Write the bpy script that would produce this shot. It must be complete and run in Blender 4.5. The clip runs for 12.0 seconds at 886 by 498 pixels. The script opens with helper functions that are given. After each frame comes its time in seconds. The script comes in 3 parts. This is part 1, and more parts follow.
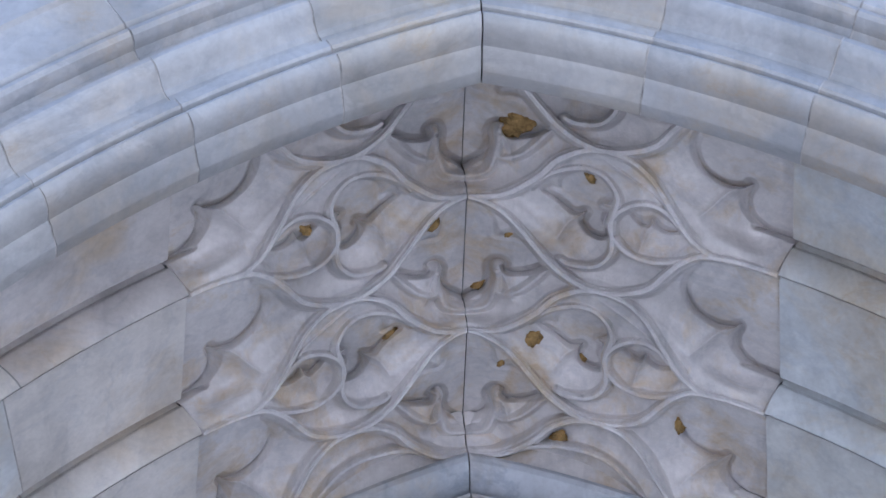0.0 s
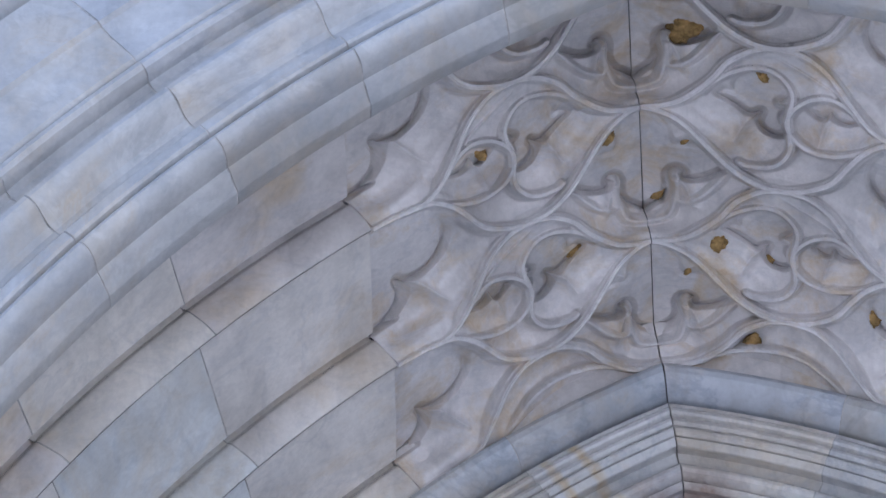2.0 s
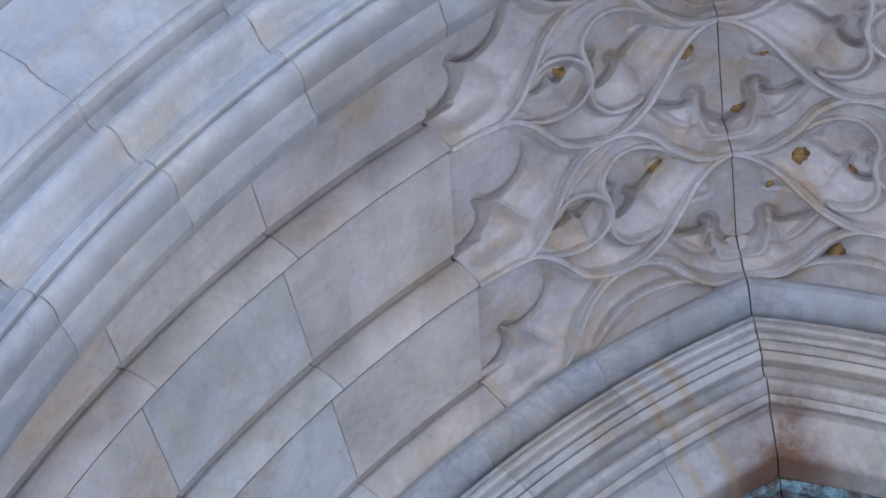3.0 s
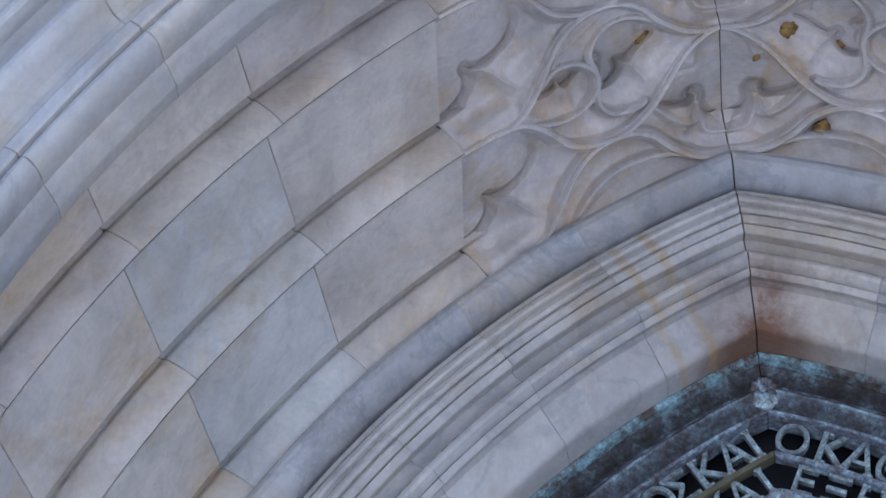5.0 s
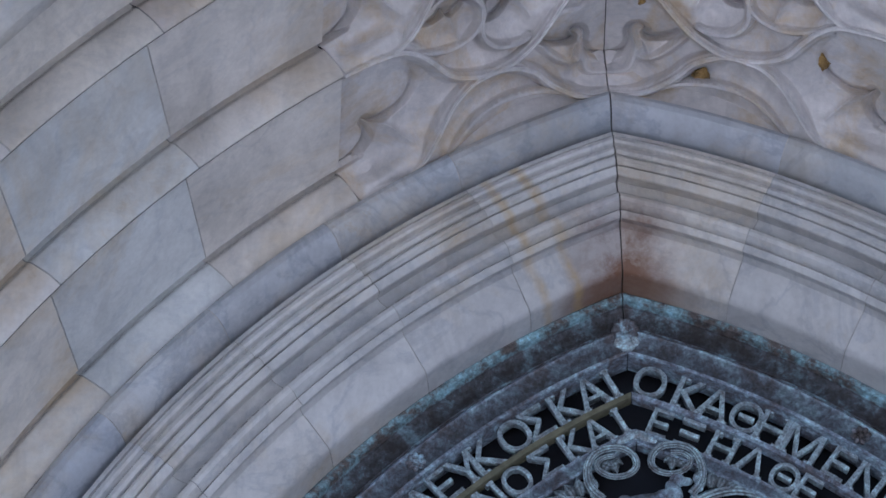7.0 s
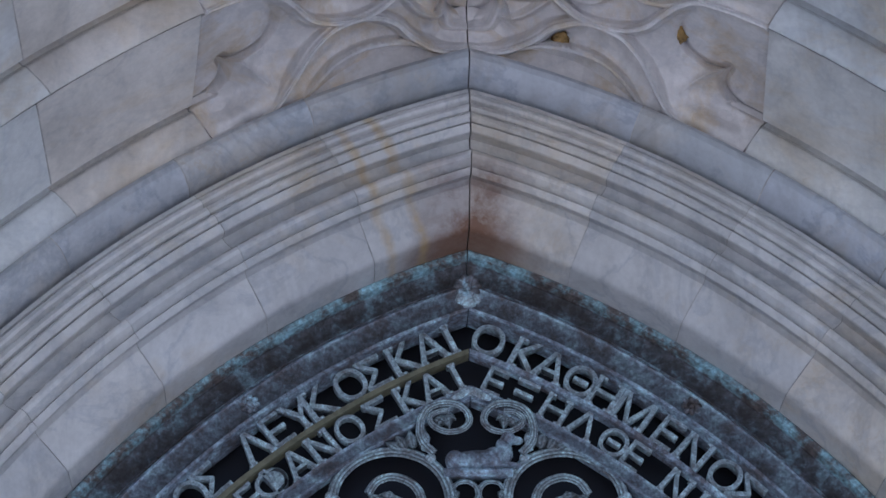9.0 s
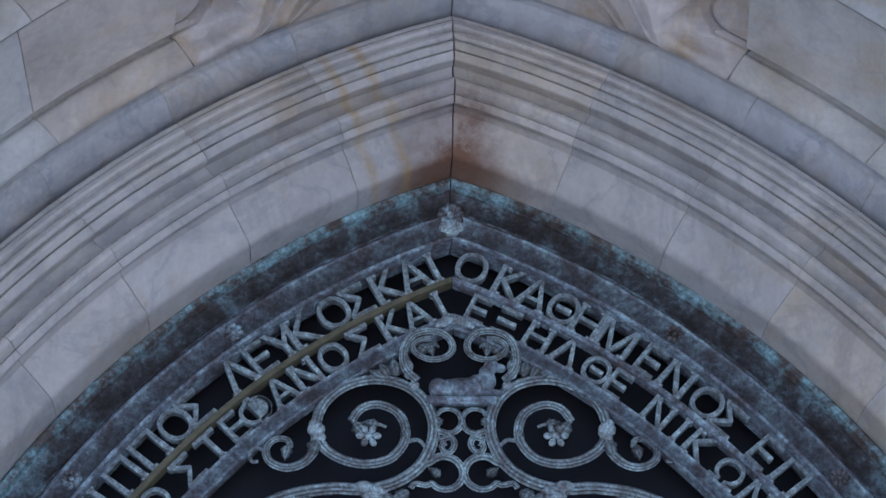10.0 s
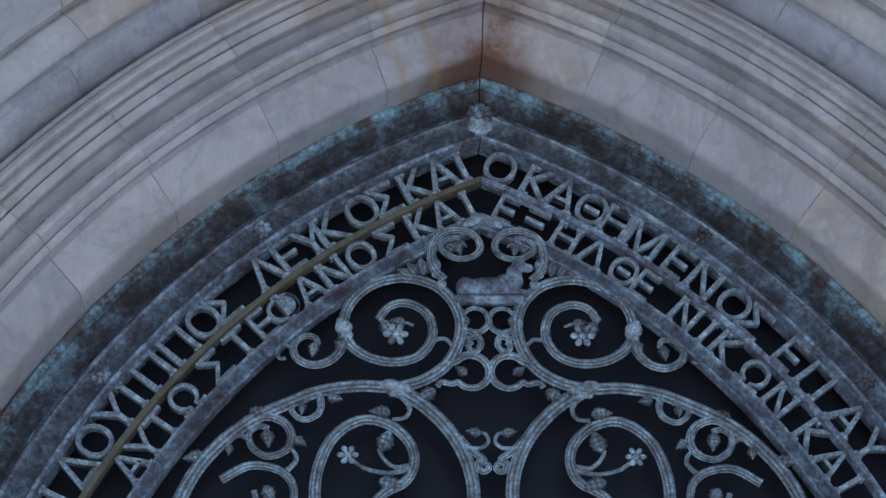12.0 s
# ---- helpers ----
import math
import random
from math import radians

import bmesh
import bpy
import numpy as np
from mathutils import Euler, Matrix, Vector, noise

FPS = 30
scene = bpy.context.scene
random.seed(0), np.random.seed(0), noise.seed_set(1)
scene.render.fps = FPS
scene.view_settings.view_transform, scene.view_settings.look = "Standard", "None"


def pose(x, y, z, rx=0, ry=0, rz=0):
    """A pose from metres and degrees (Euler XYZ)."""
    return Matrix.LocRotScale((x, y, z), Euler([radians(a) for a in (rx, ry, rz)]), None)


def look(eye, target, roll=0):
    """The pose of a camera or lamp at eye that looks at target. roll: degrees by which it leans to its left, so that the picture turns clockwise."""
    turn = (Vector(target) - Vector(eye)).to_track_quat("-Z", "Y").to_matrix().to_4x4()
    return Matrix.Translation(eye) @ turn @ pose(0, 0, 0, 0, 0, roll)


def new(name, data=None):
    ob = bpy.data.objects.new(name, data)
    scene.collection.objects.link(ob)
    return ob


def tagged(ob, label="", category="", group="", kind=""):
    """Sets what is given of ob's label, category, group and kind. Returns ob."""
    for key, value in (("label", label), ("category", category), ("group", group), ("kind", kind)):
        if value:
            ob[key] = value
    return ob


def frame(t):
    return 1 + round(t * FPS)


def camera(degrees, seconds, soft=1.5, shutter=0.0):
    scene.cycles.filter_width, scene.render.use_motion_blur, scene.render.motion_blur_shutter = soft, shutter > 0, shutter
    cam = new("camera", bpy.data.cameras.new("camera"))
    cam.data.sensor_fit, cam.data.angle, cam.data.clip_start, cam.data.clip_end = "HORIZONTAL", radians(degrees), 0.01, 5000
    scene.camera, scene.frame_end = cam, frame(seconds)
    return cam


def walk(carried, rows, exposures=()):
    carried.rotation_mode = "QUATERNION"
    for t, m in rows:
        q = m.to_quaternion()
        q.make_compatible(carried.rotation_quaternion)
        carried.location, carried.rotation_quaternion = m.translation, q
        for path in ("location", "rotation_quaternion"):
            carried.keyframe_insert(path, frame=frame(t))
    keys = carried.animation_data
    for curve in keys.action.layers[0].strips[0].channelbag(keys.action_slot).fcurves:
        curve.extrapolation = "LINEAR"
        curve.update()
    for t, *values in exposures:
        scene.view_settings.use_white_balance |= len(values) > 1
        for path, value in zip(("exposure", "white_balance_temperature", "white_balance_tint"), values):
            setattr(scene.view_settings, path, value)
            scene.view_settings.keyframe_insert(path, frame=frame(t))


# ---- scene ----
cam = camera(24.0, 12.0, soft=1.6)
EYE = (-0.351, -4.400, 1.603)
PATH = [
    (0, 134.086, 4.168, -0.632), (0.5, 134.170, 3.775, 1.133), (1, 134.056, 3.789, 3.146), (1.5, 133.467, 4.156, 4.700),
    (2, 132.436, 4.392, 6.392), (2.5, 131.377, 4.334, 8.104), (3, 130.424, 4.026, 9.035), (5, 126.720, 3.410, 7.966),
    (5.5, 126.405, 3.529, 6.693), (6, 125.865, 3.499, 5.139), (6.5, 125.016, 3.064, 3.915), (7, 124.419, 2.331, 2.854),
    (7.5, 123.722, 1.800, 1.386), (9.5, 122.144, 1.418, -3.386), (10, 120.869, 1.559, -3.262), (10.5, 119.517, 1.374, -2.889),
    (11, 118.648, 0.857, -2.701), (11.5, 118.490, 0.575, -2.771), (12, 118.109, 0.720, -2.849),
]
walk(cam, [(t, pose(*EYE, *turn)) for t, *turn in PATH], exposures=[(0.0, 0.94, 5260, 16), (3.0, 0.90, 5260, 16), (5.5, 0.73, 5260, 16), (7.5, 0.61, 5260, 16), (9.5, 0.50, 5260, 16), (12.0, 0.39, 5260, 16)])

# ---- light: the portal faces away from the high sun and is lit by the sky and the sunlit paving before it ----
world = bpy.data.worlds.new("sky")
scene.world = world
world.use_nodes = True
wn = world.node_tree.nodes
sky = wn.new("ShaderNodeTexSky")
sky.sky_type, sky.sun_disc = "NISHITA", False
sky.sun_elevation, sky.sun_rotation = radians(53), radians(84)
world.node_tree.links.new(sky.outputs["Color"], wn["Background"].inputs["Color"])
wn["Background"].inputs["Strength"].default_value = 0.095
sun = new("sun", bpy.data.lights.new("sun", "SUN"))
sun.data.energy, sun.data.angle, sun.data.color = 5.0, radians(0.6), (1.0, 0.96, 0.9)
sun.matrix_world = look((0, 0, 0), (-0.6, -0.05, -0.8))


# ---- materials ----
def mat(name, rough=0.6, metal=0.0):
    m = bpy.data.materials.new(name)
    m.use_nodes = True
    b = m.node_tree.nodes["Principled BSDF"]
    b.inputs["Roughness"].default_value, b.inputs["Metallic"].default_value = rough, metal
    return m, m.node_tree, b


def nd(t, kind, **kw):
    n = t.nodes.new(kind)
    for k, v in kw.items():
        n.inputs[k.replace("_", " ")].default_value = v
    return n


def ramp(t, src, *stops):
    r = t.nodes.new("ShaderNodeValToRGB")
    e = r.color_ramp.elements
    while len(e) < len(stops):
        e.new(0.5)
    for el, (p, col) in zip(e, stops):
        el.position, el.color = p, (*col, 1) if len(col) == 3 else col
    t.links.new(src, r.inputs["Fac"])
    return r.outputs["Color"]


def mix(t, fac, a, b, mode="MIX"):
    m = t.nodes.new("ShaderNodeMix")
    m.data_type, m.blend_type = "RGBA", mode
    for sock, v in ((m.inputs[0], fac), (m.inputs[6], a), (m.inputs[7], b)):
        if hasattr(v, "links") or isinstance(v, bpy.types.NodeSocket):
            t.links.new(v, sock)
        else:
            sock.default_value = v if isinstance(v, (int, float)) else (*v, 1)
    return m.outputs[2]


def grey(v):
    return (v, v, v)


def noise_tex(t, co, scale, detail=4, rough=0.55, dist=0.0):
    n = nd(t, "ShaderNodeTexNoise", Scale=scale, Detail=detail, Roughness=rough, Distortion=dist)
    t.links.new(co, n.inputs["Vector"])
    return n.outputs["Fac"]


def bump(t, b, src, strength, dist):
    n = nd(t, "ShaderNodeBump", Strength=strength, Distance=dist)
    t.links.new(src, n.inputs["Height"])
    t.links.new(n.outputs["Normal"], b.inputs["Normal"])


def marble(name, tones, stain=0.5, rough=0.5, rust=False, patch=2.4, veins=0.35):
    """Weathered marble: a tone for each block, soft clouds and veins, ochre stains, grime specks."""
    m, t, b = mat(name, rough)
    info, geo = t.nodes.new("ShaderNodeObjectInfo"), t.nodes.new("ShaderNodeTexCoord")
    off = nd(t, "ShaderNodeVectorMath")
    off.operation = "MULTIPLY_ADD"
    t.links.new(info.outputs["Random"], off.inputs[0])
    off.inputs[1].default_value = (37, 23, 51)
    t.links.new(geo.outputs["Object"], off.inputs[2])
    co = off.outputs[0]
    base = ramp(t, info.outputs["Random"], *[(i / (len(tones) - 1), c) for i, c in enumerate(tones)])
    clouds = ramp(t, noise_tex(t, co, 3.2, 5, 0.58, 0.2), (0.3, grey(0.78)), (0.7, grey(1.06)))
    col = mix(t, 1.0, base, clouds, "MULTIPLY")
    vein = ramp(t, noise_tex(t, co, 4.0, 6, 0.62, 0.5), (0.46, grey(1.0)), (0.5, (0.72, 0.75, 0.8)), (0.54, grey(1.0)))
    col = mix(t, veins, col, vein, "MULTIPLY")
    ochre = ramp(t, noise_tex(t, co, patch, 5, 0.65, 0.4), (0.5, grey(0)), (0.67, grey(1)))
    fac = mix(t, 1.0, ochre, grey(stain), "MULTIPLY")
    col = mix(t, fac, col, (0.63, 0.47, 0.25))
    milky = ramp(t, noise_tex(t, co, patch * 2.1, 6, 0.7, 0.6), (0.46, grey(1.0)), (0.68, grey(1.13)))
    col = mix(t, 1.0, col, milky, "MULTIPLY")
    runs = nd(t, "ShaderNodeMapping")
    runs.inputs["Scale"].default_value = (7.0, 3.0, 1.3)
    t.links.new(co, runs.inputs[0])
    wet = ramp(t, noise_tex(t, runs.outputs[0], 1.0, 5, 0.6, 0.7), (0.42, grey(0.86)), (0.5, grey(1.0)), (0.66, grey(1.05)))
    col = mix(t, 0.7, col, wet, "MULTIPLY")
    crust = ramp(t, noise_tex(t, co, patch * 1.6, 8, 0.72, 0.9), (0.57, grey(0)), (0.61, grey(0.16)))
    col = mix(t, crust, col, (0.80, 0.79, 0.78))
    rim = ramp(t, noise_tex(t, co, patch * 1.1, 7, 0.68, 0.6), (0.478, grey(0)), (0.497, grey(0.3)), (0.515, grey(0)))
    col = mix(t, mix(t, 1.0, rim, ochre, "MULTIPLY"), col, (0.50, 0.34, 0.14))
    grime = ramp(t, noise_tex(t, co, 9.0, 6, 0.7, 0.5), (0.52, grey(0)), (0.85, grey(0.28)))
    col = mix(t, grime, col, (0.36, 0.34, 0.32))
    if rust:
        place = nd(t, "ShaderNodeSeparateXYZ")
        t.links.new(geo.outputs["Object"], place.inputs[0])
        side = nd(t, "ShaderNodeMath")
        side.operation = "ABSOLUTE"
        t.links.new(place.outputs["X"], side.inputs[0])
        wob = noise_tex(t, geo.outputs["Object"], 11.0, 5, 0.65, 0.6)
        near = nd(t, "ShaderNodeMath")
        near.operation = "MULTIPLY_ADD"
        near.inputs[1].default_value = -0.07
        t.links.new(wob, near.inputs[0])
        t.links.new(side.outputs[0], near.inputs[2])
        m1 = ramp(t, near.outputs[0], (0.0, grey(0.95)), (0.045, grey(0.6)), (0.13, grey(0)))
        m1 = mix(t, 1.0, m1, ramp(t, noise_tex(t, geo.outputs["Object"], 12.0, 6, 0.7, 0.2), (0.4, grey(0.35)), (0.6, grey(1.0))), "MULTIPLY")
        rise = nd(t, "ShaderNodeMapRange")
        for key, val in (("From Min", 4.62), ("From Max", 4.55)):
            rise.inputs[key].default_value = val
        t.links.new(place.outputs["Z"], rise.inputs["Value"])
        col = mix(t, mix(t, 1.0, m1, rise.outputs[0], "MULTIPLY"), col, (0.22, 0.10, 0.05))
        # brown wash on the soffit on both sides of the apex
        depth = nd(t, "ShaderNodeMapRange")
        for key, val in (("From Min", -0.05), ("From Max", -0.02)):
            depth.inputs[key].default_value = val
        t.links.new(place.outputs["Y"], depth.inputs["Value"])
        wash = ramp(t, near.outputs[0], (0.02, grey(0.85)), (0.09, grey(0.55)), (0.17, grey(0)))
        col = mix(t, mix(t, 1.0, wash, depth.outputs[0], "MULTIPLY"), col, (0.26, 0.14, 0.085))
        # two ochre runs that slant down towards the apex
        slant = nd(t, "ShaderNodeMath")
        slant.operation = "MULTIPLY_ADD"
        slant.inputs[1].default_value = 0.5
        t.links.new(place.outputs["Z"], slant.inputs[0])
        t.links.new(place.outputs["X"], slant.inputs[2])
        wander = nd(t, "ShaderNodeMath")
        wander.operation = "MULTIPLY_ADD"
        wander.inputs[1].default_value = 0.05
        t.links.new(wob, wander.inputs[0])
        t.links.new(slant.outputs[0], wander.inputs[2])
        for centre, strength in ((2.131, 0.75), (2.033, 0.55)):
            off_line = nd(t, "ShaderNodeMath")
            off_line.operation = "SUBTRACT"
            off_line.inputs[1].default_value = centre
            t.links.new(wander.outputs[0], off_line.inputs[0])
            far = nd(t, "ShaderNodeMath")
            far.operation = "ABSOLUTE"
            t.links.new(off_line.outputs[0], far.inputs[0])
            m2 = ramp(t, far.outputs[0], (0.004, grey(strength)), (0.022, grey(0)))
            m2 = mix(t, 1.0, m2, ramp(t, noise_tex(t, geo.outputs["Object"], 9.0, 5, 0.6), (0.36, grey(0.3)), (0.6, grey(1))), "MULTIPLY")
            col = mix(t, m2, col, (0.58, 0.40, 0.15))
    speck = ramp(t, noise_tex(t, co, 70.0, 3, 0.6), (0.35, grey(0.95)), (0.6, grey(1.02)))
    col = mix(t, 1.0, col, speck, "MULTIPLY")
    t.links.new(col, b.inputs["Base Color"])
    bump(t, b, noise_tex(t, co, 45.0, 6, 0.65), 0.25, 0.004)
    return m


M_FRONT = marble("white_marble", [(0.52, 0.515, 0.51), (0.555, 0.545, 0.53), (0.495, 0.50, 0.515), (0.535, 0.53, 0.515)], 0.28)
M_PANEL = marble("pale_marble", [(0.74, 0.78, 0.815), (0.77, 0.79, 0.80), (0.79, 0.79, 0.77), (0.75, 0.785, 0.815)], 0.5, patch=1.8)
M_PINK = marble("pinkish_marble", [(0.78, 0.735, 0.71), (0.80, 0.76, 0.74), (0.83, 0.785, 0.72), (0.79, 0.75, 0.735)], 0.62, patch=2.0)
M_CARVE = marble("carved_marble", [(0.81, 0.77, 0.755), (0.82, 0.785, 0.77)], 0.6, patch=5.5)
M_INNER = marble("banded_marble", [(0.71, 0.695, 0.68), (0.68, 0.68, 0.69), (0.735, 0.71, 0.68), (0.70, 0.695, 0.695)], 0.35, rust=True, veins=0.6)
M_ROLL = marble("blue_grey_marble", [(0.56, 0.60, 0.66), (0.62, 0.65, 0.69), (0.58, 0.61, 0.67), (0.64, 0.65, 0.67)], 0.3, veins=0.8)


def plain(name, colour, rough=0.8, metal=0.0, scale=8.0, amount=0.35):
    m, t, b = mat(name, rough, metal)
    co = t.nodes.new("ShaderNodeTexCoord").outputs["Object"]
    v = ramp(t, noise_tex(t, co, scale, 6, 0.65, 0.4), (0.3, grey(1 - amount)), (0.7, grey(1 + amount * 0.5)))
    t.links.new(mix(t, 1.0, colour, v, "MULTIPLY"), b.inputs["Base Color"])
    bump(t, b, noise_tex(t, co, scale * 6, 5, 0.6), 0.2, 0.004)
    return m


M_MORTAR = plain("mortar", (0.56, 0.54, 0.52), 0.9, 0.0, 14.0, 0.6)
# near-black in place of real shade, for the unseen walls and door
M_SHADE = plain("painted_shade", (0.02, 0.02, 0.025), 0.9)
M_GROUND = plain("paving", (0.46, 0.445, 0.42), 0.85, scale=2.0)


def bronze(name, dark, green, pale, low, high, scale=14.0):
    """Old bronze: brown metal under blue-green patina, crease shade painted in, raised places lightened."""
    m, t, b = mat(name, 0.55, 0.15)
    co = t.nodes.new("ShaderNodeTexCoord").outputs["Object"]
    n = noise_tex(t, co, scale, 9, 0.76, 0.15)
    col = ramp(t, n, (low, dark), ((low + high) / 2, green), (high, pale))
    fine = ramp(t, noise_tex(t, co, scale * 5, 6, 0.75), (0.36, grey(0.45)), (0.62, grey(1.3)))
    col = mix(t, 1.0, col, fine, "MULTIPLY")
    t.links.new(col, b.inputs["Base Color"])
    rg = ramp(t, n, (0.3, grey(0.42)), (0.65, grey(0.75)))
    t.links.new(rg, b.inputs["Roughness"])
    # shade in the creases put into the colour; raised edges made lighter
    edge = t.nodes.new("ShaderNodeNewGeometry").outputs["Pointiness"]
    relief_shade = ramp(t, edge, (0.465, grey(0.45)), (0.51, grey(1.0)), (0.58, grey(1.6)))
    t.links.new(mix(t, 1.0, col, relief_shade, "MULTIPLY"), b.inputs["Base Color"])
    bump(t, b, noise_tex(t, co, scale * 5, 6, 0.7), 0.35, 0.003)
    return m


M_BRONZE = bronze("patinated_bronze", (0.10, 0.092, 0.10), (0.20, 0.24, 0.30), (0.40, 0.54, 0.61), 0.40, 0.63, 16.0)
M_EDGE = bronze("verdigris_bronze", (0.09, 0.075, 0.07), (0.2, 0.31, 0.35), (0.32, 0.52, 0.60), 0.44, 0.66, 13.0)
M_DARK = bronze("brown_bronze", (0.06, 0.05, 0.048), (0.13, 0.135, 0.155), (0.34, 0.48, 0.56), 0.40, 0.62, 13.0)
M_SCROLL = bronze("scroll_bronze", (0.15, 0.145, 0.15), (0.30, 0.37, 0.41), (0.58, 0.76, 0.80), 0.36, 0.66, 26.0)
M_MUD = plain("dried_mud", (0.42, 0.27, 0.10), 0.95, 0.0, 60.0, 0.7)
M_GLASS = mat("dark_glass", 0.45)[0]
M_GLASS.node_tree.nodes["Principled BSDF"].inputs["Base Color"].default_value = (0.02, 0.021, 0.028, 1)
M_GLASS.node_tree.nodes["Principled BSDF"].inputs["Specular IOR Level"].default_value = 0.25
M_BRASS = plain("dull_brass", (0.22, 0.21, 0.14), 0.5, 0.3, 30.0)

# ---- the arch: two arcs that meet at x = 0; r outward from the grille's edge, y into the wall ----
RAD, OFF, SPRING = 2.1534, 0.7565, 2.4302


def top(r):
    return math.acos(OFF / (RAD + r))


def arc(side, a, r, y):
    """A place on an arc of radius RAD + r; below the springing the jamb goes straight down."""
    q = RAD + r
    if a >= 0:
        return Vector((side * (q * math.cos(a) - OFF), y, SPRING + q * math.sin(a)))
    return Vector((side * (q - OFF), y, SPRING + q * a))


def obj(name, verts, faces, material, parent=None, smooth=False):
    me = bpy.data.meshes.new(name)
    me.from_pydata([tuple(v) for v in verts], [], faces)
    me.materials.append(material)
    if smooth:
        me.polygons.foreach_set("use_smooth", [True] * len(me.polygons))
    ob = new(name, me)
    if parent:
        ob.parent = parent
    return ob


def part(name, bm, material, parent=None, label="", smooth=False):
    me = bpy.data.meshes.new(name)
    bmesh.ops.recalc_face_normals(bm, faces=bm.faces)
    bm.to_mesh(me)
    bm.free()
    me.materials.append(material)
    if smooth:
        me.polygons.foreach_set("use_smooth", [True] * len(me.polygons))
    ob = new(name, me)
    if parent:
        ob.parent = parent
    if label:
        tagged(ob, label)
    return ob


def swept(profile, side, a0, a1, steps, apex=False, closed=True):
    """Verts and faces of a profile [(r, y)] carried along the arc from a0 down to a1."""
    n, verts, faces = len(profile), [], []
    for k in range(steps + 1):
        for r, y in profile:
            start = top(r) - 0.0007 if apex else (a0(y) if callable(a0) else a0)
            verts.append(arc(side, start + (a1 - start) * k / steps, r, y))
    last = n if closed else n - 1
    for k in range(steps):
        for i in range(last):
            a, b = k * n + i, k * n + (i + 1) % n
            faces.append((a, b, b + n, a + n) if side > 0 else (b, a, a + n, b + n))
    if closed:
        ends = list(range(n)), list(range(steps * n, steps * n + n))
        faces += [ends[0][::-1], ends[1]] if side > 0 else [ends[0], ends[1][::-1]]
    return verts, faces


def course(name, label, profile, joints, material, stone="voussoir", gap=0.0007, sunk=0.004, liner=True, first=None, marks=None):
    """One ring of cut stones on both sides of the apex, with thin mortar joints."""
    ring = tagged(new(name), label, "arch", kind="structure")
    for side in (-1, 1):
        cuts = joints[0 if side < 0 else 1]
        for k in range(len(cuts)):
            a1 = cuts[k]
            apex = k == 0 and first is None
            a0 = (first[0 if side < 0 else 1] if k == 0 and first else (None if apex else cuts[k - 1]))
            steps = 8 if a1 > 0 else 60
            v, f = swept(profile, side, None if apex else (a0 if callable(a0) else a0 - gap / 2), a1 + gap / 2, steps, apex)
            m = material(side, k) if callable(material) else material
            ob = obj(stone, v, f, m, ring)
            ob.data.shade_flat()
            bvl = ob.data
            bvl.set_sharp_from_angle(angle=radians(28))
            bvl.polygons.foreach_set("use_smooth", [True] * len(bvl.polygons))
        if liner:
            inner = [(r + sunk, y + sunk) for r, y in profile]
            a0 = first[0 if side < 0 else 1] if first else None
            v, f = swept(inner, side, a0, cuts[-1], 130, first is None)
            obj("mortar", v, f, M_MORTAR, ring)
    return ring


def run(first, step, count, tail=-0.9):
    return [first - step * k for k in range(count)] + [tail]

# ---- tracery: nosing cone, carved back in tiers ----
TIER, NODE = 0.3697, -0.954


def cone(y):
    return 0.6275 - 0.242 * (y + 0.948)


RIB_A = [(0, 0.008), (0.046, -0.014), (0.087, -0.057), (0.128, -0.144), (0.163, -0.238), (0.197, -0.356), (0.243, -0.442), (0.29, -0.482), (0.337, -0.48),
         (0.378, -0.452), (0.427, -0.352), (0.473, -0.187), (0.518, -0.04), (0.57, 0.03), (0.623, 0.02), (0.73, 0.01), (1.0, 0.01)]
RIB_B = [(0, 0.008), (0.034, 0.022), (0.076, 0.075), (0.112, 0.163), (0.155, 0.299), (0.198, 0.416), (0.248, 0.491), (0.304, 0.515), (0.365, 0.482),
         (0.425, 0.398), (0.47, 0.246), (0.504, 0.141), (0.551, 0.055), (0.62, 0.025)]
RING_1 = [(0.14, -0.142), (0.169, -0.226), (0.21, -0.30), (0.256, -0.34), (0.298, -0.327), (0.328, -0.258), (0.34, -0.187), (0.338, -0.12), (0.329, -0.03),
          (0.329, 0.087), (0.332, 0.17), (0.324, 0.246), (0.301, 0.32), (0.271, 0.357), (0.228, 0.363), (0.21, 0.345)]
RING_2 = [(0.531, 0.0), (0.499, -0.069), (0.461, -0.159), (0.425, -0.195), (0.383, -0.171), (0.349, -0.104), (0.329, -0.028), (0.324, 0.044), (0.337, 0.115),
          (0.366, 0.179), (0.415, 0.204), (0.469, 0.169), (0.533, 0.078), (0.556, 0.04)]
QUATREFOIL = [(-0.02, 0.035), (0.012, 0.035), (0.026, 0.043), (0.046, 0.079), (0.058, 0.137), (0.063, 0.211), (0.071, 0.255), (0.1, 0.245), (0.134, 0.265), (0.164, 0.334), (0.18, 0.401), (0.159, 0.463),
              (0.123, 0.517), (0.093, 0.53), (0.083, 0.498), (0.088, 0.462), (0.077, 0.442), (0.062, 0.463), (0.054, 0.521), (0.056, 0.59), (0.05, 0.657), (0.029, 0.724), (-0.02, 0.76)]
TREFOIL = [(0.318, 0.105), (0.292, 0.128), (0.268, 0.105), (0.254, 0.042), (0.257, -0.008), (0.263, -0.041), (0.248, -0.02), (0.23, -0.017), (0.209, -0.061), (0.188, -0.101), (0.168, -0.135), (0.187, -0.175),
           (0.204, -0.172), (0.209, -0.231), (0.23, -0.288), (0.259, -0.318), (0.286, -0.309), (0.31, -0.266), (0.324, -0.207), (0.323, -0.16), (0.303, -0.115), (0.318, -0.08), (0.311, -0.011), (0.318, 0.04)]
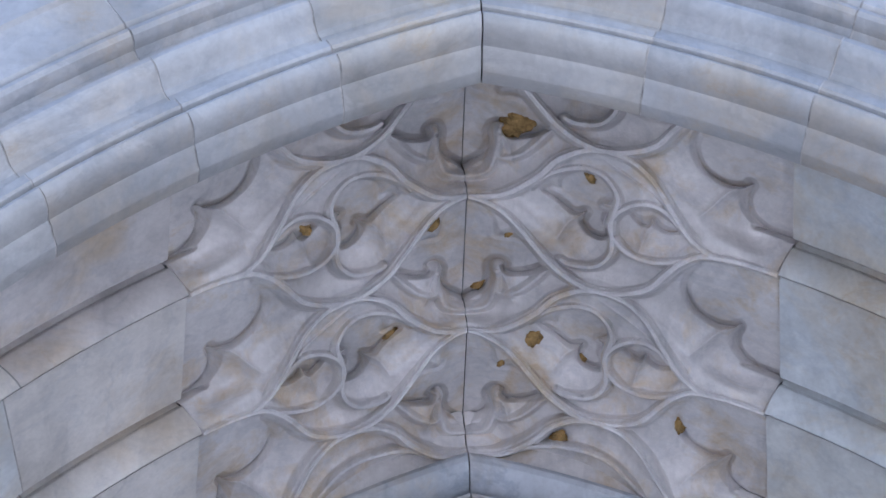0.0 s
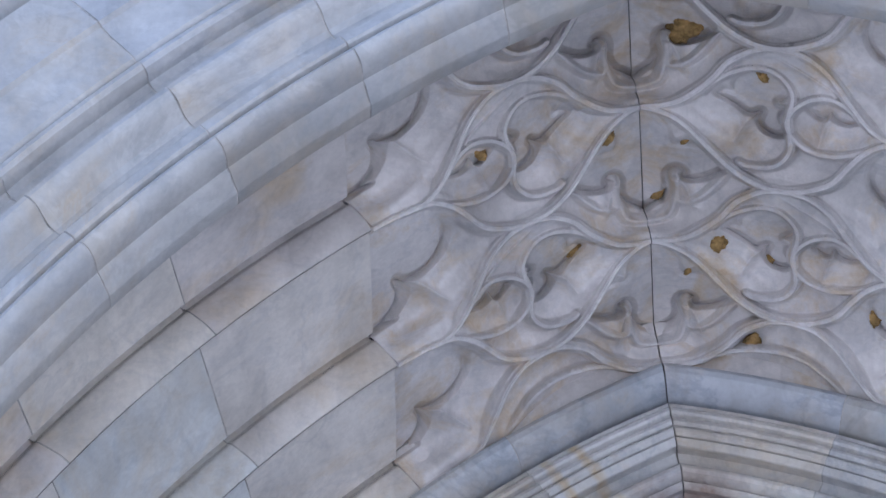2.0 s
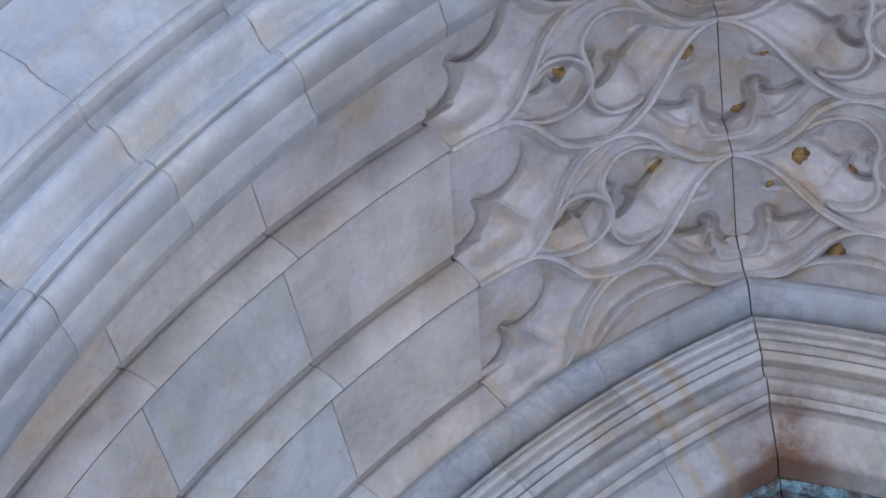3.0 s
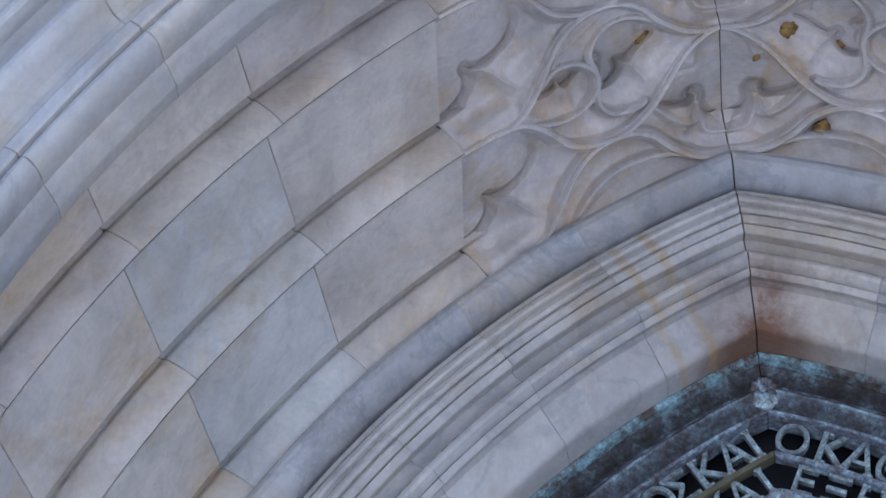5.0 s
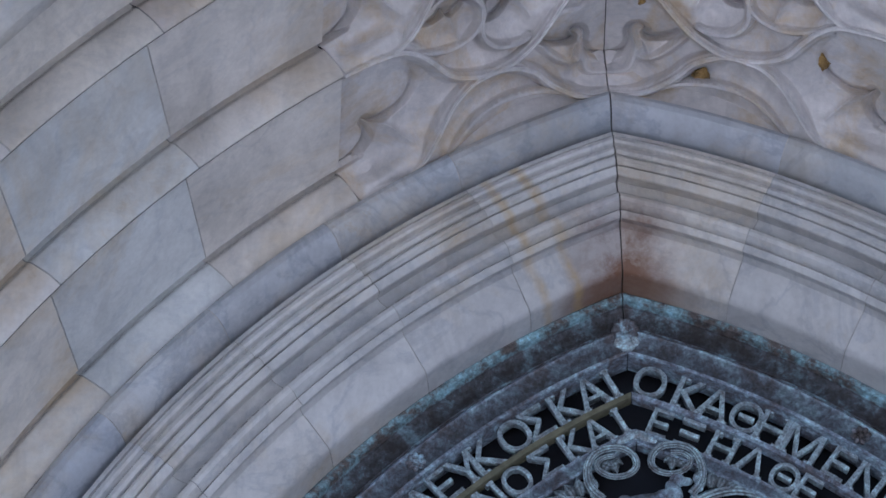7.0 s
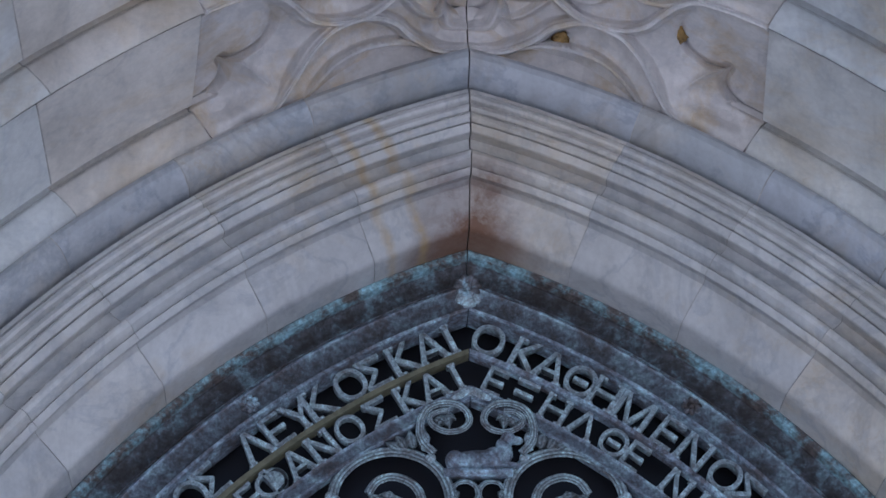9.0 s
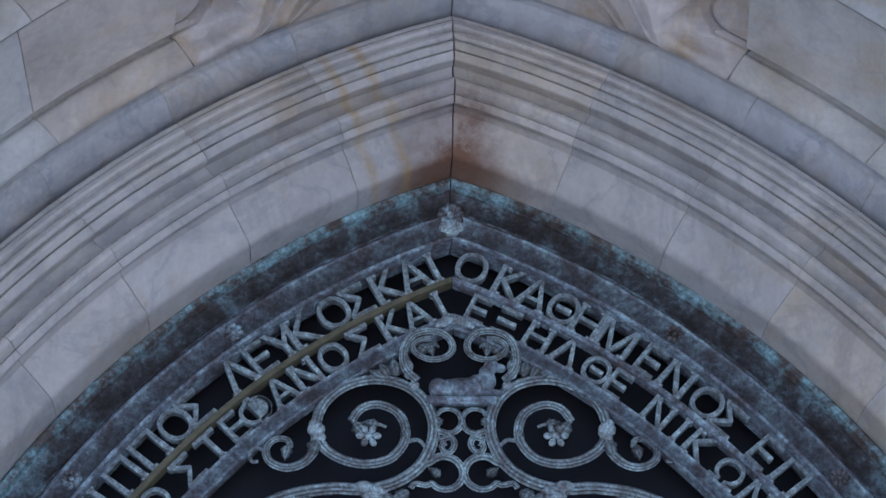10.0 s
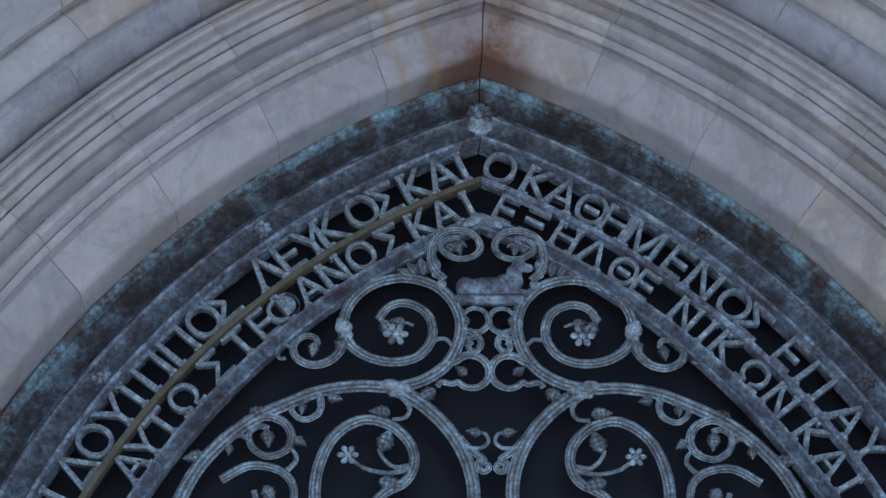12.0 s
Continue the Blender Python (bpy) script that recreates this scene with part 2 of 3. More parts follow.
MOUCHETTE = [(0.49, -0.075), (0.455, -0.038), (0.432, -0.055), (0.424, -0.088), (0.419, -0.104), (0.407, -0.05), (0.388, -0.058), (0.366, -0.127), (0.396, -0.152), (0.421, -0.155), (0.453, -0.12)]
PANEL_END = [(1.3, -0.985), (0.62, -0.95), (0.54, -0.86), (0.505, -0.74), (0.503, -0.63), (0.526, -0.53), (0.571, -0.48), (0.612, -0.50), (0.629, -0.535), (0.616, -0.45), (0.62, -0.345), (0.652, -0.267), (0.70, -0.25), (1.3, -0.26)]
STEM = [(0.115, -0.10), (0.165, -0.17), (0.22, -0.21), (0.29, -0.225), (0.35, -0.19), (0.40, -0.1), (0.44, 0.0)]  # second rib of the lowest tier
FILLETS = [[(0.185, 0.43), (0.15, 0.56), (0.117, 0.655), (0.075, 0.70), (0.07, 0.62), (0.07, 0.55)],
           [(0.07, 0.6), (0.063, 0.70), (0.044, 0.82), (-0.02, 0.885)],
           [(0.31, -0.42), (0.375, -0.33), (0.42, -0.26), (0.44, -0.21)]]
SPINES = [[(0.263, -0.041), (0.225, 0.06), (0.2, 0.2)], [(0.419, -0.104), (0.405, 0.03), (0.39, 0.18)], [(0.629, -0.535), (0.58, -0.4), (0.53, -0.2)],
          [(0.072, 0.5), (0.09, 0.6), (0.1, 0.72)], [(0.078, 0.21), (0.1, 0.17), (0.12, 0.15)], [(0.303, -0.05), (0.322, -0.02), (0.33, 0.0)]]
UP, IN = 0.72, 0.69  # the carving is cut along this slant: outward and inward


def curve_through(pts, per=7):
    """A smooth line through the points (Catmull-Rom)."""
    p = np.array([pts[0], *pts, pts[-1]], float)
    t = np.linspace(0, 1, per, endpoint=False)[:, None]
    out = [0.5 * (2 * b + (c - a) * t + (2 * a - 5 * b + 4 * c - d) * t**2 + (3 * b - a - 3 * c + d) * t**3)
           for a, b, c, d in zip(p, p[1:], p[2:], p[3:])]
    return np.concatenate(out + [p[-1:]])


def to_line(px, py, line):
    best = np.full(px.shape, 9.0)
    for (ax, ay), (bx, by) in zip(line, line[1:]):
        dx, dy = bx - ax, by - ay
        u = np.clip(((px - ax) * dx + (py - ay) * dy) / (dx * dx + dy * dy + 1e-12), 0, 1)
        best = np.minimum(best, np.hypot(px - ax - u * dx, py - ay - u * dy))
    return best


def near_line(px, py, line):
    """A softened distance to a line, with no crease where two stretches are equally near."""
    total = np.full(px.shape, 1e-9)
    for (ax, ay), (bx, by) in zip(line, line[1:]):
        dx, dy = bx - ax, by - ay
        size = math.hypot(dx, dy)
        u = np.clip(((px - ax) * dx + (py - ay) * dy) / (size * size + 1e-12), 0, 1)
        total += size * (np.hypot(px - ax - u * dx, py - ay - u * dy) + 0.0008) ** -4
    return (total * 2 / math.pi) ** (-1 / 3)


def inside(px, py, line):
    hit = np.zeros(px.shape, bool)
    for (ax, ay), (bx, by) in zip(line, np.roll(line, -1, 0)):
        cross = (ay > py) != (by > py)
        hit ^= cross & (px < (bx - ax) * (py - ay) / (by - ay + 1e-12) + ax)
    return hit


def carving(s, v):
    """Depth behind the nosing cone at arc length s from the ridge and tier coordinate v."""
    scale = np.array([1, TIER])
    py = v * TIER
    rib, fine, soft = np.full(s.shape, 9.0), np.full(s.shape, 9.0), np.full(s.shape, 1e-9)
    spine, lip = np.full(s.shape, 9.0), np.full(s.shape, 9.0)
    ground, edge, deep = np.zeros(s.shape, bool), np.full(s.shape, 9.0), np.full(s.shape, 0.05)
    round_edge, weight, blur = np.full(s.shape, 1e-9), np.full(s.shape, 1e-9), np.zeros(s.shape)
    for k in range(-3, 5):
        shift = np.array([0, k])
        near = (v > k - 1.5) & (v < k + 1.6)
        if not near.any():
            continue
        S, V = s[near], py[near]
        for line in (RIB_A, RIB_B):
            c = (curve_through(line) + shift) * scale
            rib[near] = np.minimum(rib[near], to_line(S, V, c))
            soft[near] += near_line(S, V, c) ** -3
        for line in (RING_1, RING_2 + RING_2[:1]) if k < 2 else (STEM,):
            c = (curve_through(line) + shift) * scale
            fine[near] = np.minimum(fine[near], to_line(S, V, c))
            soft[near] += near_line(S, V, c) ** -3
        for line in FILLETS if k < 2 else ():
            lip[near] = np.minimum(lip[near], to_line(S, V, (curve_through(line, 5) + shift) * scale))
        for line in SPINES if k < 2 else SPINES[2:3]:
            spine[near] = np.minimum(spine[near], to_line(S, V, (curve_through(line, 4) + shift) * scale))
        for poly, start, base, gain in ((QUATREFOIL, 0.0, 0.016, 1.0), (TREFOIL, -0.45, 0.016, 1.0), (MOUCHETTE, -0.38, 0.016, 1.0), (PANEL_END, -1.0, 0.016, 1.0))[slice(0 if k < 2 else 3, 4)]:
            p = (curve_through(poly + poly[:1], 6) + shift) * scale
            d, i = to_line(S, V, p), inside(S, V, p)
            dep = base + gain * 0.208 * np.clip(v[near] - k - start, 0.02, 0.8)
            dep = dep + np.where(i, 0.026 * np.clip((dep - 0.05) / 0.05, 0, 1) * np.clip(1.3 - d / 0.012, 0, 1), 0)
            closer = i | (d < edge[near]) & ~ground[near]
            deep[near] = np.where(closer, dep, deep[near])
            q = near_line(S, V, p)
            round_edge[near] += q ** -3
            blur[near] += dep * (q + 0.002) ** -4
            weight[near] += (q + 0.002) ** -4
            edge[near] = np.where(i, 0, np.minimum(edge[near], d))
            ground[near] |= i
    both = soft ** (-1 / 3)
    u = both / (both + round_edge ** (-1 / 3) + 1e-6)
    bowl = np.where(ground, deep, blur / weight)
    start = np.minimum(0.042, bowl * 0.55)
    scoop = start + np.maximum(bowl * 0.74 - start, 0.003) * (0.75 * np.sqrt(np.clip(1 - (1 - u) ** 2, 0, 1)) + 0.25 * u**1.4)
    scoop = scoop * (1 - 0.45 * np.exp(-np.hypot(spine, 0.002) / 0.012))
    scoop = np.minimum(scoop, np.maximum(0.6 * scoop, 0.014) + np.clip(lip - 0.0025, 0, 1) * 3.0)
    riser = np.mod(-v, 1.0) * TIER / IN
    blend = np.clip((s - 0.64) / 0.06, 0, 1)
    scoop = scoop * (1 - blend) + np.minimum(riser, 0.2) * blend
    wall = np.clip(edge / 0.009, 0, 1)
    out = np.where(ground, deep, deep * (1 - wall) + scoop * wall)
    main = -0.01 + np.clip(rib - 0.0065, 0, 1) * 8 + 0.004 * np.exp(-(rib / 0.0022) ** 2)
    thin = 0.003 + np.clip(fine - 0.0045, 0, 1) * 8 + 0.003 * np.exp(-(fine / 0.0018) ** 2)
    ledge = np.minimum(0.012 + np.clip(rib - 0.0125, 0, 1) * 8, 0.014 + np.clip(fine - 0.0082, 0, 1) * 8)
    ledge = ledge + 0.004 * np.exp(-((np.minimum(rib - 0.0075, fine - 0.0055)) / 0.002) ** 2)
    return np.minimum(np.minimum(out, np.where(ground, 9.0, ledge)), np.minimum(main, thin))


def drift(s, side):
    """The right half was cut a little further from the ridge than the left."""
    return s if side < 0 else s - 0.02 * np.clip(s / 0.25, 0, 1)


ENDS = {-1: 0.709, 1: 0.752}


def carved_half(side, parent):
    s_end = ENDS[side]
    ns, nv = 400, 620
    s = np.linspace(0.0012, s_end, ns)
    v = np.linspace(-1.55, 2.0, nv)
    sg, vg = np.meshgrid(s, v)
    dep = carving(drift(sg, side), vg)
    rng = np.random.default_rng(5 + side)
    base = cone(NODE + vg * TIER)
    dep = dep + rng.normal(0, 0.00025, dep.shape)
    y, r = NODE + vg * TIER + IN * dep, base + UP * dep
    w = np.clip(sg / s_end, 0, 1)
    a = np.arccos(OFF / (RAD + r * (1 - w) + cone(y) * w)) - sg / (RAD + base * (1 - w) + cone(y) * w)
    x, z = side * ((RAD + r) * np.cos(a) - OFF), SPRING + (RAD + r) * np.sin(a)
    ends = [(side * ((RAD + r[:, -1] + 0.1) * np.cos(a[:, -1]) - OFF)), y[:, -1], SPRING + (RAD + r[:, -1] + 0.1) * np.sin(a[:, -1])]
    x, y, z = (np.concatenate([g, e[:, None]], 1) for g, e in zip((x, y, z), ends))
    ns += 1
    verts = np.stack([x, y, z], -1).reshape(-1, 3)
    i = np.arange(ns * nv).reshape(nv, ns)
    q = np.stack([i[:-1, :-1], i[:-1, 1:], i[1:, 1:], i[1:, :-1]], -1).reshape(-1, 4)
    if side > 0:
        q = q[:, ::-1]
    me = bpy.data.meshes.new("carved_tracery")
    me.vertices.add(len(verts))
    me.vertices.foreach_set("co", verts.ravel())
    me.loops.add(q.size)
    me.loops.foreach_set("vertex_index", q.ravel())
    me.polygons.add(len(q))
    me.polygons.foreach_set("loop_start", np.arange(0, q.size, 4))
    me.polygons.foreach_set("use_smooth", np.ones(len(q), bool))
    me.update()
    me.validate()
    me.materials.append(M_CARVE)
    ob = new("carved_tracery", me)
    ob.parent = parent
    return ob


tracery = tagged(new("tracery"), "cream marble blind tracery carved with quatrefoils, trefoils and flowing ribs", "carving", kind="structure")
for side in (-1, 1):
    carved_half(side, tracery)

# ---- archivolt orders beside the tracery ----
for k, (left, right) in enumerate((((0.883, 0.727), (0.858, 0.70)), ((0.868, 0.71), (0.85, 0.69)), ((0.855, 0.70), (0.834, 0.675)))):
    y0, y1 = NODE + (k - 1) * TIER, NODE + k * TIER
    r0, r1 = cone(y0), cone(y1)
    rp = r0 + 0.012
    prof = [(r0 + 0.012, y0 + 0.004), (rp + 0.004, y0 + 0.012), (rp, y0 + 0.03), (rp + 0.001, y1 - 0.021), (rp + 0.005, y1 - 0.015), (rp + 0.03, y1 - 0.012), (rp + 0.03, y1 + 0.012), (rp + 0.012, y1 + 0.014),
            (rp + 0.001, y1 + 0.006), (rp - 0.004, y1 + 0.001), (rp - 0.012, y1 - 0.002), (rp - 0.05, y1 - 0.005), (r1 + 0.034, y1 - 0.005), (r1 + 0.02, y1 - 0.002), (r1 + 0.009, y1 + 0.002), (r1 + 0.002, y1 + 0.006),
            (r1, y1 + 0.006), (r1 + 0.104, y1 + 0.006), (r1 + 0.104, y1 + 0.04), (r0 + 0.1, y1 + 0.04), (r0 + 0.1, y0 + 0.004)]
    starts = [lambda y, e=ENDS[i]: top(cone(y)) - (e - 0.001) / (RAD + cone(y)) for i in (-1, 1)]
    cuts = [list(left) + [left[-1] - 0.16 * j for j in range(1, 4)] + [-0.9], list(right) + [right[-1] - 0.16 * j for j in range(1, 4)] + [-0.9]]
    course("archivolt_order", "cream marble archivolt order with flat soffit and rounded nosing", prof, cuts, lambda side, j, k=k: M_PANEL if side > 0 or (k and j in (1, 4)) else M_PINK, gap=0.0014, sunk=0.002, first=starts)

# ---- inner moulded arch round the grille ----
def rounded(cr, cy, rad, a0, a1, n=5):
    return [(cr + rad * math.cos(radians(a0 + (a1 - a0) * i / n)), cy + rad * math.sin(radians(a0 + (a1 - a0) * i / n))) for i in range(n + 1)]


ROLL = [(0.4486, -0.2086), (0.4465, -0.221), (0.439, -0.232), (0.425, -0.239), (0.409, -0.238), (0.395, -0.229), (0.385, -0.213), (0.377, -0.192), (0.372, -0.166),
        (0.372, 0.0), (0.455, 0.0), (0.455, -0.2)]
INNER = [(0.366, -0.10), (0.3535, -0.12), (0.3525, -0.176), (0.350, -0.184), (0.338, -0.187), (0.3355, -0.181), (0.334, -0.178),
         (0.332, -0.186), (0.327, -0.197), (0.316, -0.201), (0.310, -0.197), (0.3065, -0.187), (0.304, -0.185),
         (0.301, -0.188), (0.295, -0.199), (0.284, -0.203), (0.276, -0.198), (0.272, -0.188), (0.269, -0.182),
         (0.268, -0.195), (0.264, -0.206), (0.256, -0.212), (0.247, -0.211), (0.241, -0.203), (0.239, -0.19), (0.240, -0.162),
         (0.236, -0.162), (0.2345, -0.203), (0.2325, -0.206), (0.2145, -0.199), (0.2125, -0.195), (0.221, -0.162), (0.226, -0.148),
         (0.214, -0.146), (0.200, -0.150), (0.186, -0.157), (0.176, -0.166), (0.171, -0.176),
         (0.168, -0.188), (0.161, -0.195), (0.152, -0.197), (0.143, -0.193), (0.137, -0.184), (0.133, -0.172), (0.137, -0.148),
         (0.1325, -0.148), (0.131, -0.168), (0.129, -0.170), (0.117, -0.161), (0.115, -0.157), (0.124, -0.142), (0.128, -0.122), (0.122, -0.104), (0.112, -0.097),
         (0.105, -0.094), (0.05, -0.045), (0.044, -0.039), (0.040, -0.032), (0.0385, -0.02), (0.037, 0.06), (0.037, 0.16), (0.2, 0.16), (0.371, 0.16), (0.371, -0.10)]
course("riser", "cream marble face behind the carved tracery", [(0.6, -0.2), (0.44, -0.2), (0.44, 0.0), (0.6, 0.0)], [[0.4, -0.9], [0.4, -0.9]], M_CARVE)
course("roll_moulding", "blue-grey marble roll moulding over the inner arch", ROLL, [run(1.1, 0.1405, 6), run(1.093, 0.141, 6)], M_ROLL, gap=0.0012, sunk=0.0018)
course("inner_arch", "grey-white marble moulded inner arch with brown rust stains at the apex", INNER, [run(1.1, 0.1405, 6), run(1.093, 0.141, 6)], M_INNER, gap=0.0012, sunk=0.0018)

# ---- front moulded arch ----
FRONT = [(0.445, -1.49), (0.418, -1.50), (0.413, -1.508), (0.406, -1.54), (0.405, -1.546), (0.4085, -1.56), (0.411, -1.575), (0.412, -1.592), (0.418, -1.603), (0.416, -1.616), (0.4135, -1.63), (0.4135, -1.648), (0.417, -1.663),
         (0.424, -1.673), (0.433, -1.678), (0.441, -1.675), (0.446, -1.664), (0.4515, -1.664), (0.4535, -1.675), (0.458, -1.680), (0.479, -1.680), (0.483, -1.676), (0.488, -1.666), (0.5, -1.658), (0.514, -1.658),
         (0.526, -1.665), (0.534, -1.679), (0.537, -1.693), (0.541, -1.708), (0.548, -1.718), (0.559, -1.724), (0.571, -1.723), (0.577, -1.714), (0.581, -1.705), (0.590, -1.700), (0.595, -1.690), (0.603, -1.682), (0.624, -1.682), (0.634, -1.695),
         (0.632, -1.71), (0.63, -1.722), (0.633, -1.734), (0.641, -1.742), (0.651, -1.741), (0.657, -1.734), (0.664, -1.745), (0.69, -1.75), (0.73, -1.755),
         (0.76, -1.768), (0.765, -1.78), (0.85, -1.785), (0.9, -1.80), (0.905, -1.76), (0.93, -1.76), (0.95, -1.80), (1.0, -1.81), (1.02, -1.84), (1.04, -1.84), (1.3, -1.85), (1.3, -1.0), (0.87, -1.0), (0.87, -1.45), (0.74, -1.48), (0.52, -1.485)]
course("front_arch", "white marble moulded outer arch of the portal", FRONT, [run(1.149, 0.1295, 8), run(1.138, 0.1345, 8)], M_FRONT, gap=0.0016, sunk=0.002)

# ---- closing walls, ground, unseen near-black box added behind the portal ----
def slab(name, x0, x1, y0, y1, z0, z1, material, label, category, kind="structure"):
    bm = bmesh.new()
    bmesh.ops.create_cube(bm, size=1, matrix=Matrix.LocRotScale(((x0 + x1) / 2, (y0 + y1) / 2, (z0 + z1) / 2), None, (x1 - x0, y1 - y0, z1 - z0)))
    return tagged(part(name, bm, material), label, category, kind=kind)


v, f = [], []
n = 40
for side in (-1, 1):
    b0 = len(v)
    for k in range(n + 1):
        p = arc(side, top(1.29) - (top(1.29) + 0.755) * k / n, 1.29, -1.82)
        p.z = max(p.z, 0)
        v += [p, Vector((side * 9, -1.82, 6.2 if k == 0 else p.z)), Vector((p.x, 0.2, p.z))]
    for k in range(n):
        a = b0 + 3 * k
        f += [(a, a + 3, a + 4, a + 1), (a, a + 2, a + 5, a + 3)]
    f.append((b0, b0 + 1, b0 + 4))
v += [Vector((-9, -1.82, 6.2)), Vector((9, -1.82, 6.2)), arc(1, top(1.29), 1.29, -1.82)]
f.append((len(v) - 3, len(v) - 2, len(v) - 1))
tagged(obj("wall_front", v, f, M_FRONT), "plain pale marble wall round the portal", "wall", kind="structure")
slab("ground", -60, 60, -60, 6, -0.3, 0, M_GROUND, "grey stone paving before the portal", "ground")
# added box, out of view: stops the sun leaking in from behind
slab("wall_back", -9, 9, 2.8, 3.0, 0, 6.2, M_SHADE, "unseen near-black back wall added to block the sun", "wall")
slab("wall_left", -9.2, -9, -1.8, 3.0, 0, 6.2, M_SHADE, "unseen near-black side wall added to block the sun", "wall")
slab("wall_right", 9, 9.2, -1.8, 3.0, 0, 6.2, M_SHADE, "unseen near-black side wall added to block the sun", "wall")
slab("ceiling", -9.2, 9.2, -1.8, 3.0, 6.2, 6.4, M_SHADE, "unseen near-black roof slab added to block the sun", "ceiling")


# ---- dried mud nests on the carving ----
def on_tracery(s, v, side):
    d = float(carving(drift(np.array([abs(s)]), side), np.array([v]))[0])
    y = NODE + v * TIER
    r = cone(y) + UP * d
    return arc(side, top(r) - abs(s) / (RAD + cone(y)), r, y + IN * d)


def mud_nest(s, v, side, wide, tall):
    bm = bmesh.new()
    bmesh.ops.create_icosphere(bm, subdivisions=4, radius=1)
    seed = Vector((s * 31, v * 17, side * 5))
    for p in bm.verts:
        k = 1 + 0.45 * noise.noise(p.co * 1.6 + seed) + 0.28 * noise.noise(p.co * 5 + seed)
        p.co = Vector((p.co.x * wide * k, p.co.y * tall * k, p.co.z * 0.011 * k))
    at = on_tracery(s, v, side)
    ob = part("mud_nest", bm, M_MUD, None, "", True)
    a = math.atan2(at.z - SPRING, abs(at.x) + OFF)
    out = Vector((side * math.cos(a), 0.302, math.sin(a))).normalized()
    ob.matrix_world = Matrix.Translation(at - out * 0.002) @ out.to_track_quat("Z", "Y").to_matrix().to_4x4()
    tagged(ob, "rough lump of dried brown mud stuck on the carved marble", "mud nest", group="mud nests on the tracery")


for s, v, side, wide, tall in ((0.125, -0.58, 1, 0.042, 0.034), (0.4, -0.089, -1, 0.018, 0.012), (0.195, 0.886, -1, 0.018, 0.022), (0.165, 1.0, 1, 0.026, 0.02),
                               (0.295, 1.085, 1, 0.026, 0.012), (0.24, 1.75, 1, 0.026, 0.022), (0.54, 1.372, 1, 0.022, 0.022), (0.036, 0.67, 1, 0.018, 0.011),
                               (0.297, -0.29, 1, 0.01, 0.014), (0.085, 0.15, -1, 0.012, 0.02), (0.105, 0.23, 1, 0.012, 0.006), (0.088, 1.22, 1, 0.014, 0.006)):
    mud_nest(s, v, side, wide, tall)

# ---- bronze grille ----
grille = tagged(new("bronze_grille"), "blue-green patinated bronze tympanum grille with Greek letters and scrolls", "grille")
PLANE = 0.06
RAD, OFF, SPRING = 2.075, 0.704, 2.523  # the grille's own arcs, a little flatter than the stone's


def ring_part(name, prof, material, label="", steps=60, low=-0.25, sides=(-1, 1)):
    for side in sides:
        v, f = swept(prof, side, None, low, steps, True)
        ob = obj(name, v, f, material, grille)
        ob.data.set_sharp_from_angle(angle=radians(30))
        ob.data.polygons.foreach_set("use_smooth", [True] * len(ob.data.polygons))
        if label:
            tagged(ob, label)


ring_part("outer_frame", [(0.0, 0.004), (-0.006, -0.002), (-0.02, 0.0), (-0.026, 0.012), (-0.026, 0.1), (0.0, 0.1)], M_EDGE, "turquoise-stained bronze outer frame")
ring_part("frame_hollow", [(-0.024, 0.016), (-0.028, 0.026), (-0.06, 0.036), (-0.076, 0.034), (-0.08, 0.026), (-0.084, 0.034), (-0.088, 0.034), (-0.088, 0.1), (-0.024, 0.1)], M_DARK, "dark brown hollow moulding")
ring_part("flat_frame", [(-0.086, 0.026), (-0.094, 0.018), (-0.1, 0.022), (-0.146, 0.03), (-0.15, 0.022), (-0.158, 0.022), (-0.16, 0.03), (-0.16, 0.1), (-0.086, 0.1)], M_BRONZE)
ring_part("brass_strip", [(-0.248, 0.046), (-0.25, 0.042), (-0.263, 0.042), (-0.265, 0.046), (-0.265, 0.075), (-0.248, 0.075)], M_BRASS, "dull yellow brass dividing strip", sides=(-1,))
ring_part("dividing_strip", [(-0.248, 0.046), (-0.25, 0.042), (-0.263, 0.042), (-0.265, 0.046), (-0.265, 0.075), (-0.248, 0.075)], M_BRONZE, sides=(1,))
ring_part("inner_band", [(-0.342, 0.05), (-0.345, 0.045), (-0.352, 0.05), (-0.371, 0.05), (-0.378, 0.045), (-0.381, 0.05), (-0.381, 0.085), (-0.342, 0.085)], M_BRONZE)

glyphs = {}


def glyph(ch, tall):
    """The mesh of one raised capital of that height, bevelled."""
    key = (ch, tall)
    if key not in glyphs:
        cu = bpy.data.curves.new("letter", "FONT")
        cu.body, cu.align_x, cu.size, cu.extrude, cu.bevel_depth, cu.resolution_u, cu.bevel_resolution = {"Κ": "K"}.get(ch, ch), "CENTER", 1.4, 0.1, 0.012, 6, 1
        cu.offset = -0.004
        tmp = bpy.data.objects.new("letter", cu)
        scene.collection.objects.link(tmp)
        bpy.context.view_layer.update()
        me = bpy.data.meshes.new_from_object(tmp.evaluated_get(bpy.context.evaluated_depsgraph_get()))
        bpy.data.objects.remove(tmp)
        co = np.array([v.co[:] for v in me.vertices])
        lo, hi = co.min(0), co.max(0)
        co[:, 0] -= (lo[0] + hi[0]) / 2
        co[:, 1] = (co[:, 1] - lo[1]) / (hi[1] - lo[1])
        co *= (tall, tall, 0.1)
        me.vertices.foreach_set("co", co.ravel())
        me.update()
        me.materials.clear()
        me.materials.append(M_SCROLL)
        glyphs[key] = me
    return glyphs[key]


